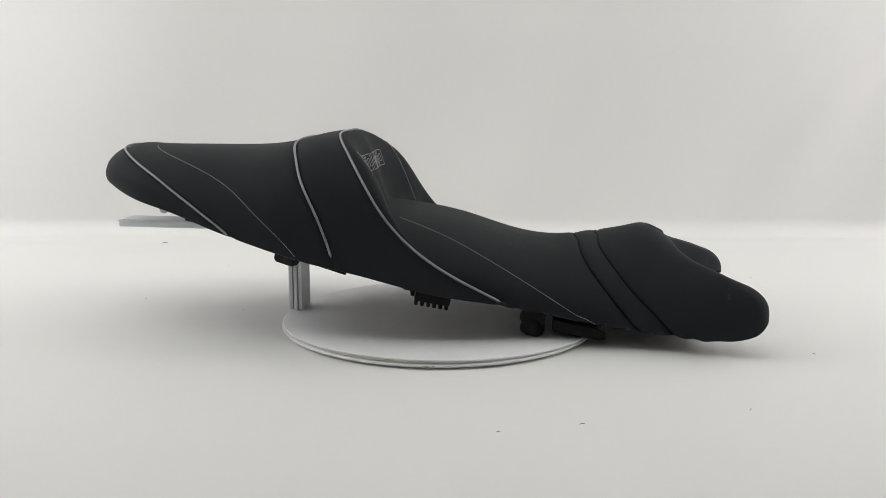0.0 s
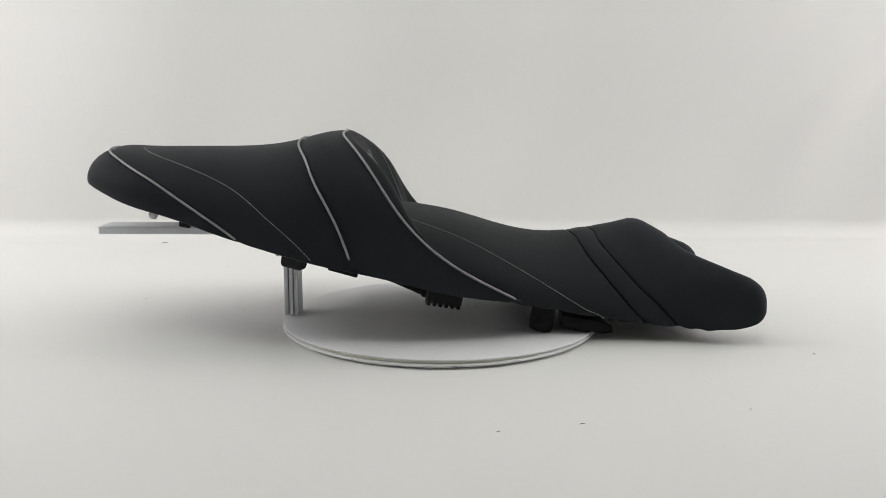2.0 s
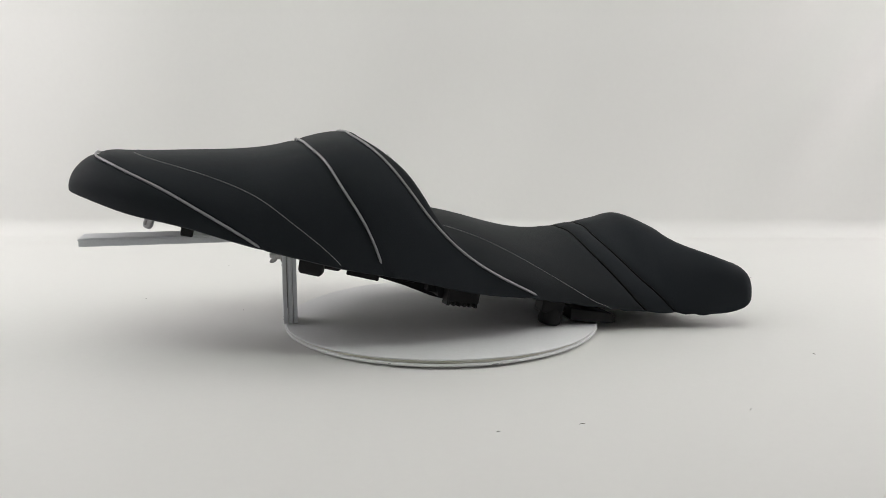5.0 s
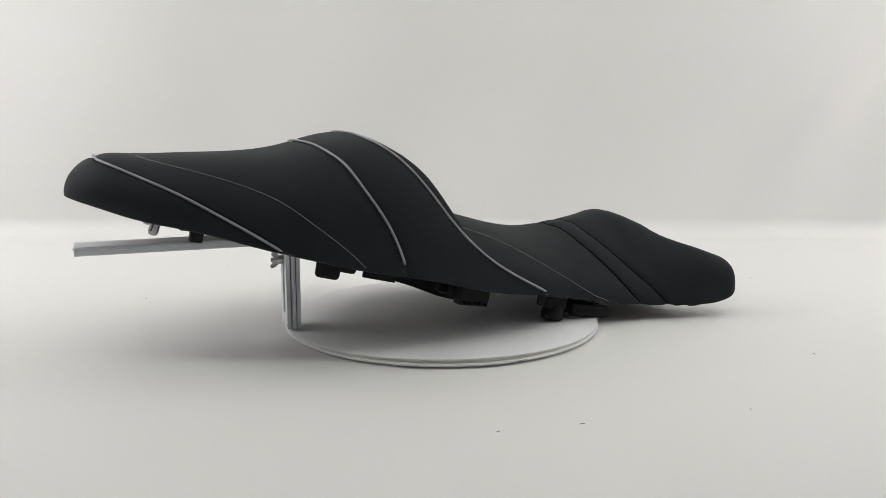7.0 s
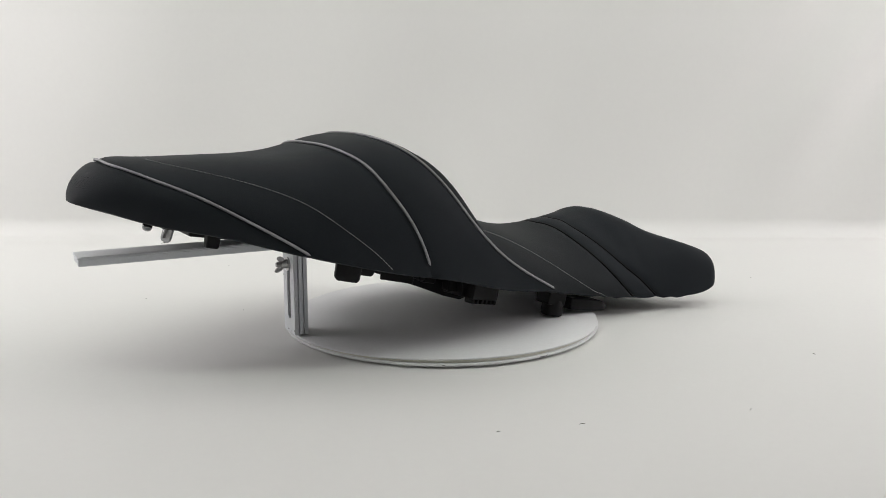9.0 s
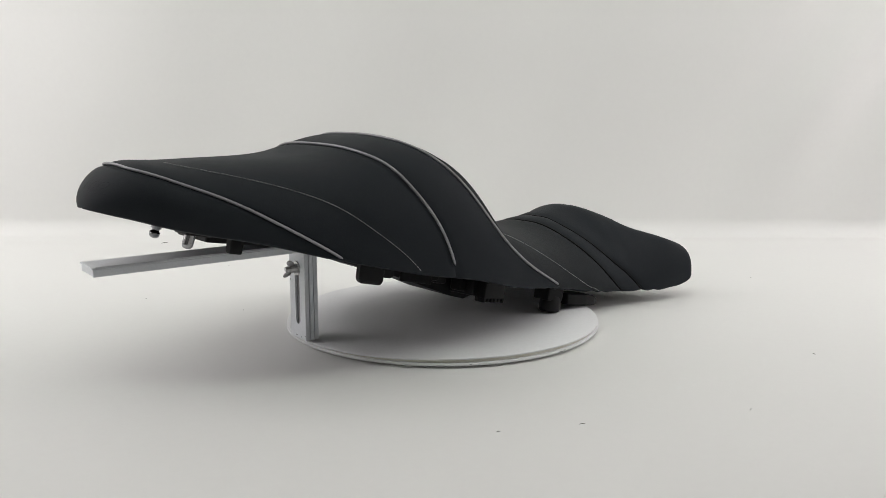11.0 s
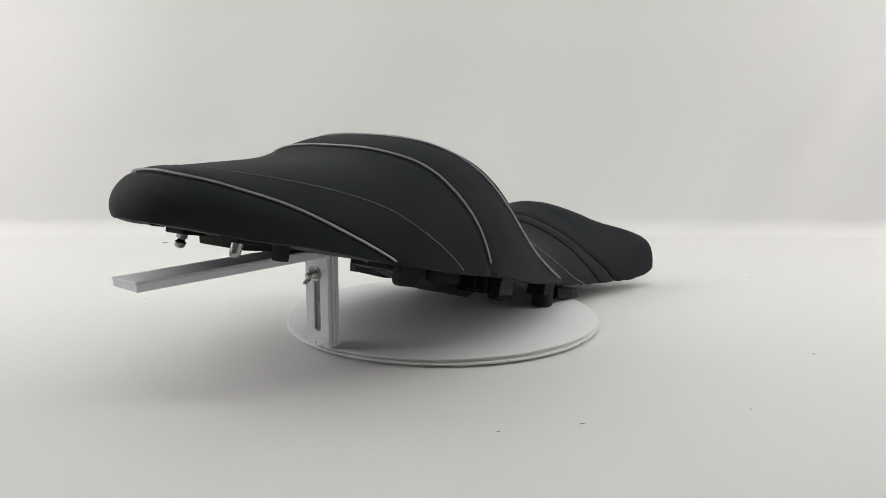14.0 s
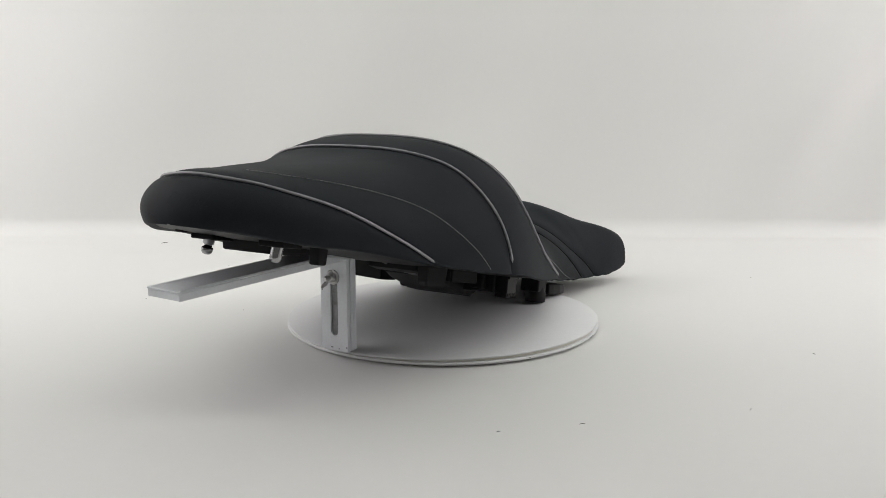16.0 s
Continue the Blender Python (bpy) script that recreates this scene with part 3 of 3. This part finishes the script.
def build_feet(seat):
    # foot on the arm
    bm = loft_block([[(-w, -d, z), (w, -d, z), (w, d, z), (-w, d, z)] for w, d, z in ((0.0062, 0.0050, -0.024), (0.0066, 0.0055, -0.010), (0.0120, 0.008, 0.004))])
    part("rubber_foot", hang(bm, *FOOT_ARM), RUBBER, seat, smooth=False)
    # side feet by the hem
    for place, w, tall in ((FOOT_SIDE, 0.0125, 0.026), (FOOT_BLOCK, 0.0115, 0.022)):
        bm = loft_block([[(-a, -d, z), (a, -d, z), (a, d, z), (-a, d, z)] for a, d, z in ((w * 0.80, 0.0055, -tall), (w * 0.98, 0.0070, -tall + 0.003), (w, 0.0075, -tall * 0.4), (w * 0.85, 0.0075, 0.004))])
        part("rubber_foot", hang(bm, *place, -0.35), RUBBER, seat, smooth=False)
    bm = box(0.034, 0.004, 0.026, (0, 0, -0.026), 0.0012)
    join(bm, box(0.004, 0.012, 0.020, (0.015, 0.006, -0.020), 0.001))
    part("hem_tab", hang(bm, -0.105, -0.103, 0.0672, -0.36), PLASTIC, seat, smooth=False)
    for side in (1, -1):
        # ribbed bracket with teeth
        bm = box(0.038, 0.014, 0.026, (0, 0.006, -0.022), 0.0012)
        for i in range(6):
            join(bm, box(0.0036, 0.013, 0.006, (-0.0165 + 0.0066 * i, 0.006, -0.0265), 0.0007))
        join(bm, box(0.040, 0.0030, 0.004, (0, -0.0014, -0.006), 0.0008))
        hang(bm, 0.0012, -0.1062, 0.0300 if side > 0 else 0.0345, 0.16)
        part("ribbed_bracket", flip(bm, side), PLASTIC, seat, smooth=False)
        bm = loft_block([[(x, -0.099, zt), (x, -0.097, zb), (x, -0.050, zb - 0.002), (x, -0.048, zt)] for x, zb, zt in ((-0.022, 0.0400, 0.062), (-0.004, 0.0360, 0.058), (0.012, 0.0330, 0.054))])
        part("bracket_mount", flip(bm, side), PLASTIC, seat, smooth=False)
        # front support with its round foot
        bm = box(0.026, 0.024, 0.030, (0, 0, 0.0), 0.0018)
        join(bm, box(0.040, 0.030, 0.006, (0.004, 0.004, 0.026), 0.0015))
        support = part("support_block", flip(hang(bm, 0.108, -0.088, 0.0135), side), PLASTIC, seat, smooth=False)
        bm = hang(turned([(0.0100, -0.0165), (0.0124, -0.0150), (0.0130, -0.0100), (0.0124, -0.004), (0.010, 0.002)]), 0.1075, -0.0905, 0.0002)
        part("rubber_foot", flip(bm, side), RUBBER, support)
    # latch lever
    bm = loft_block([[(x, -d - 0.002, zb), (x, d, zb), (x, d, zt), (x, -d - 0.002, zt)] for x, d, zb, zt in
                     ((0.130, 0.010, 0.0040, 0.018), (0.140, 0.012, 0.0020, 0.016), (0.160, 0.013, -0.0008, 0.013), (0.178, 0.011, -0.0035, 0.0085), (0.1865, 0.008, -0.0040, 0.0030))])
    bmesh.ops.translate(bm, vec=(0, -0.088, 0.0012), verts=bm.verts)
    part("latch_lever", bm, PLASTIC, seat, smooth=False)


def build_emblem(seat):
    """Raised plain strokes pressed into the tail."""
    from_tail = panel(rear_pad, lambda f: TAIL[0] + 0 * f, lambda f: seam_x(PIPE_TAIL, f), 60, (0, 0), "start")
    tree = BVHTree.FromBMesh(from_tail)
    from_tail.free()
    bm = bmesh.new()
    for i in range(7):
        y0 = 0.006 - 0.0056 * i
        for y1, z1, y2, z2 in ((y0, 0.1715, y0 - 0.0036, 0.1805), (y0 - 0.0014, 0.1715 + 0.0045 * (i % 2), y0 - 0.0052, 0.1715 + 0.0045 * (i % 2)), (y0 - 0.0036, 0.1805, y0 - 0.0074, 0.1805)):
            line = []
            for t in np.linspace(0, 1, 7):
                hit = tree.ray_cast(Vector((-0.6, y1 + (y2 - y1) * t, z1 + (z2 - z1) * t)), Vector((1, 0, 0)))[0]
                if hit is not None:
                    line.append((hit.x + 0.0002, hit.y, hit.z))
            if len(line) == 7:
                join(bm, tube(line, 0.00036, 6))
    part("embossed_mark", bm, VINYL, seat, "black embossed strokes")


def build_seat():
    seat = new("motorcycle_seat")
    seat.matrix_world = SEAT_POSE
    tagged(seat, "black vinyl two-up motorcycle seat with silver piping, tilted on a stand", "motorcycle seat")
    tail = lambda f: TAIL[0] + 0 * f
    s1, s2, s3 = (lambda f, v=v: seam_x(v, f) for v in (PIPE_TAIL, PIPE_BAND, PIPE_BACK))
    b0, b1, b2, b3 = lambda f: np.maximum(seam_x(PIPE_BACK, f) - 0.025, -0.1), lambda f: seam_x(SEAM_BAND, f), lambda f: seam_x(SEAM_NOSE, f), lambda f: NOSE[0] + 0 * f
    part("tail_panel", panel(rear_pad, tail, s1, 40, (0, 0.0022), "start"), VINYL, seat)
    part("pillion_panel", panel(rear_pad, s1, s2, 46), VINYL, seat)
    part("back_band_panel", panel(rear_pad, s2, s3, 30, (0.0022, 0.0008)), VINYL, seat)
    part("rider_panel", panel(front_pad, b0, b1, 90), RIDER_VINYL, seat)
    part("accent_band", panel(front_pad, b1, b2, 14, (0.0016, 0.0016), puff=0.0004), VINYL, seat)
    part("nose_panel", panel(front_pad, b2, b3, 50, (0.0022, 0), "end"), VINYL, seat)
    # backrest face behind the rider
    phi = phi_at(np.linspace(0.012, 0.988, 150))
    part("backrest_panel", grid([[tuple(v) for v in backrest(phi, s)] for s in np.linspace(0, 1, 40)]), RIDER_VINYL, seat)
    for side in (-1, 1):
        line = np.array([backrest(np.array([0.5 + side * (0.175 + 0.085 * v)]), v)[0] for v in np.linspace(0.06, 0.95, 60)]) + np.array([0.0008, 0, 0.0003])
        tagged(part("stitching", stitches(line), THREAD, seat, "light grey thread stitching"), kind="stuff")
    face = grid([[tuple(v) for v in backrest(phi, s)] for s in np.linspace(0, 1, 40)])
    tree = BVHTree.FromBMesh(face)
    face.free()
    bm = bmesh.new()
    for i in range(5):
        y0 = -0.060 + 0.0250 * i
        for ring in (((0, 0), (0.0195, 0), (0.0195, 0.018), (0, 0.018), (0, 0)), ((0.006, 0.005), (0.0135, 0.005), (0.0135, 0.013), (0.006, 0.013), (0.006, 0.005))):
            flat = even(np.array([(y0 + u + 0.12 * v, 0.1675 + v) for u, v in ring]), 0.0012)
            hits = [tree.ray_cast(Vector((0.2, u, v)), Vector((-1, 0, 0)))[:2] for u, v in flat]
            line = [tuple(h + n * (0.0005 if n.x > 0 else -0.0005)) for h, n in hits if h is not None]
            if len(line) > 4:
                join(bm, tube(line, 0.00045, 5))
    part("embroidery", bm, THREAD, seat, "grey embroidered outline blocks")
    for name, values, f in (("tail_piping", PIPE_TAIL, 0.004), ("band_piping", PIPE_BAND, 0.016), ("backrest_piping", PIPE_BACK, 0.004)):
        line, n = seam_line(rear_pad, values, f, 1 - f, 260, 0.0004)
        part(name, tube(even(line, 0.003), 0.00128, 8), PIPING, seat, "shiny silver-grey vinyl piping")
    # Sunk dark strips stand for the shade in the two front seam grooves.
    for values in (SEAM_BAND, SEAM_NOSE):
        line, n = seam_line(front_pad, values, 0.004, 0.996, 260, -0.0016)
        part("seam_shade", tube(even(line, 0.003), 0.0013, 8), SEAM_SHADE, seat, "dark line painted as the shade in a seam groove")
    stitch_row("stitching", rear_pad, STITCH_REAR, 0.004, 0.43, seat)
    stitch_row("stitching", front_pad, STITCH_RIDER, 0.004, 0.335, seat, 0.0006, 0.285)
    build_underside(seat)
    build_feet(seat)
    build_emblem(seat)
    return seat


seat = build_seat()


# ---- lint on the paper ----
def build_lint():
    rng = random.Random(4)
    bm = bmesh.new()
    for x, y, size in LINT_SPOTS:
        a = rng.uniform(0, 3.1)
        line = [(x + size * (t - 0.5) * math.cos(a) + 0.3 * size * t * t, y + size * (t - 0.5) * math.sin(a), (0.0034 if y > 0.3 else 0.0012) + 0.0006 * math.sin(3 * t)) for t in (0, 0.33, 0.66, 1)]
        join(bm, tube(np.array(line), 0.00028 + 0.04 * max(size - 0.005, 0), 5))
    tagged(part("lint", bm, LINT), "tiny dark fibres scattered on the white paper", "lint", kind="stuff")


LINT_SPOTS = [(-0.481, 0.507, 0.0095), (0.117, -0.322, 0.0040), (0.265, -0.289, 0.0050), (0.445, 0.235, 0.0030), (0.048, -0.339, 0.0030), (-0.378, 0.105, 0.0020), (-0.240, 0.047, 0.0020), (0.384, -0.131, 0.0040), (-0.320, 0.308, 0.0020)]
build_lint()


def motions():
    still = Matrix.Translation((0, 0, 0))
    for thing, axis, base in ((turntable, DISC_AXIS, DISC_OFF), (stand, still, STAND_POSE), (seat, still, SEAT_POSE)):
        walk(thing, [(float(t), axis @ Matrix.Rotation(radians(a), 4, "Z") @ base) for t, a in enumerate(TURN)])


motions()
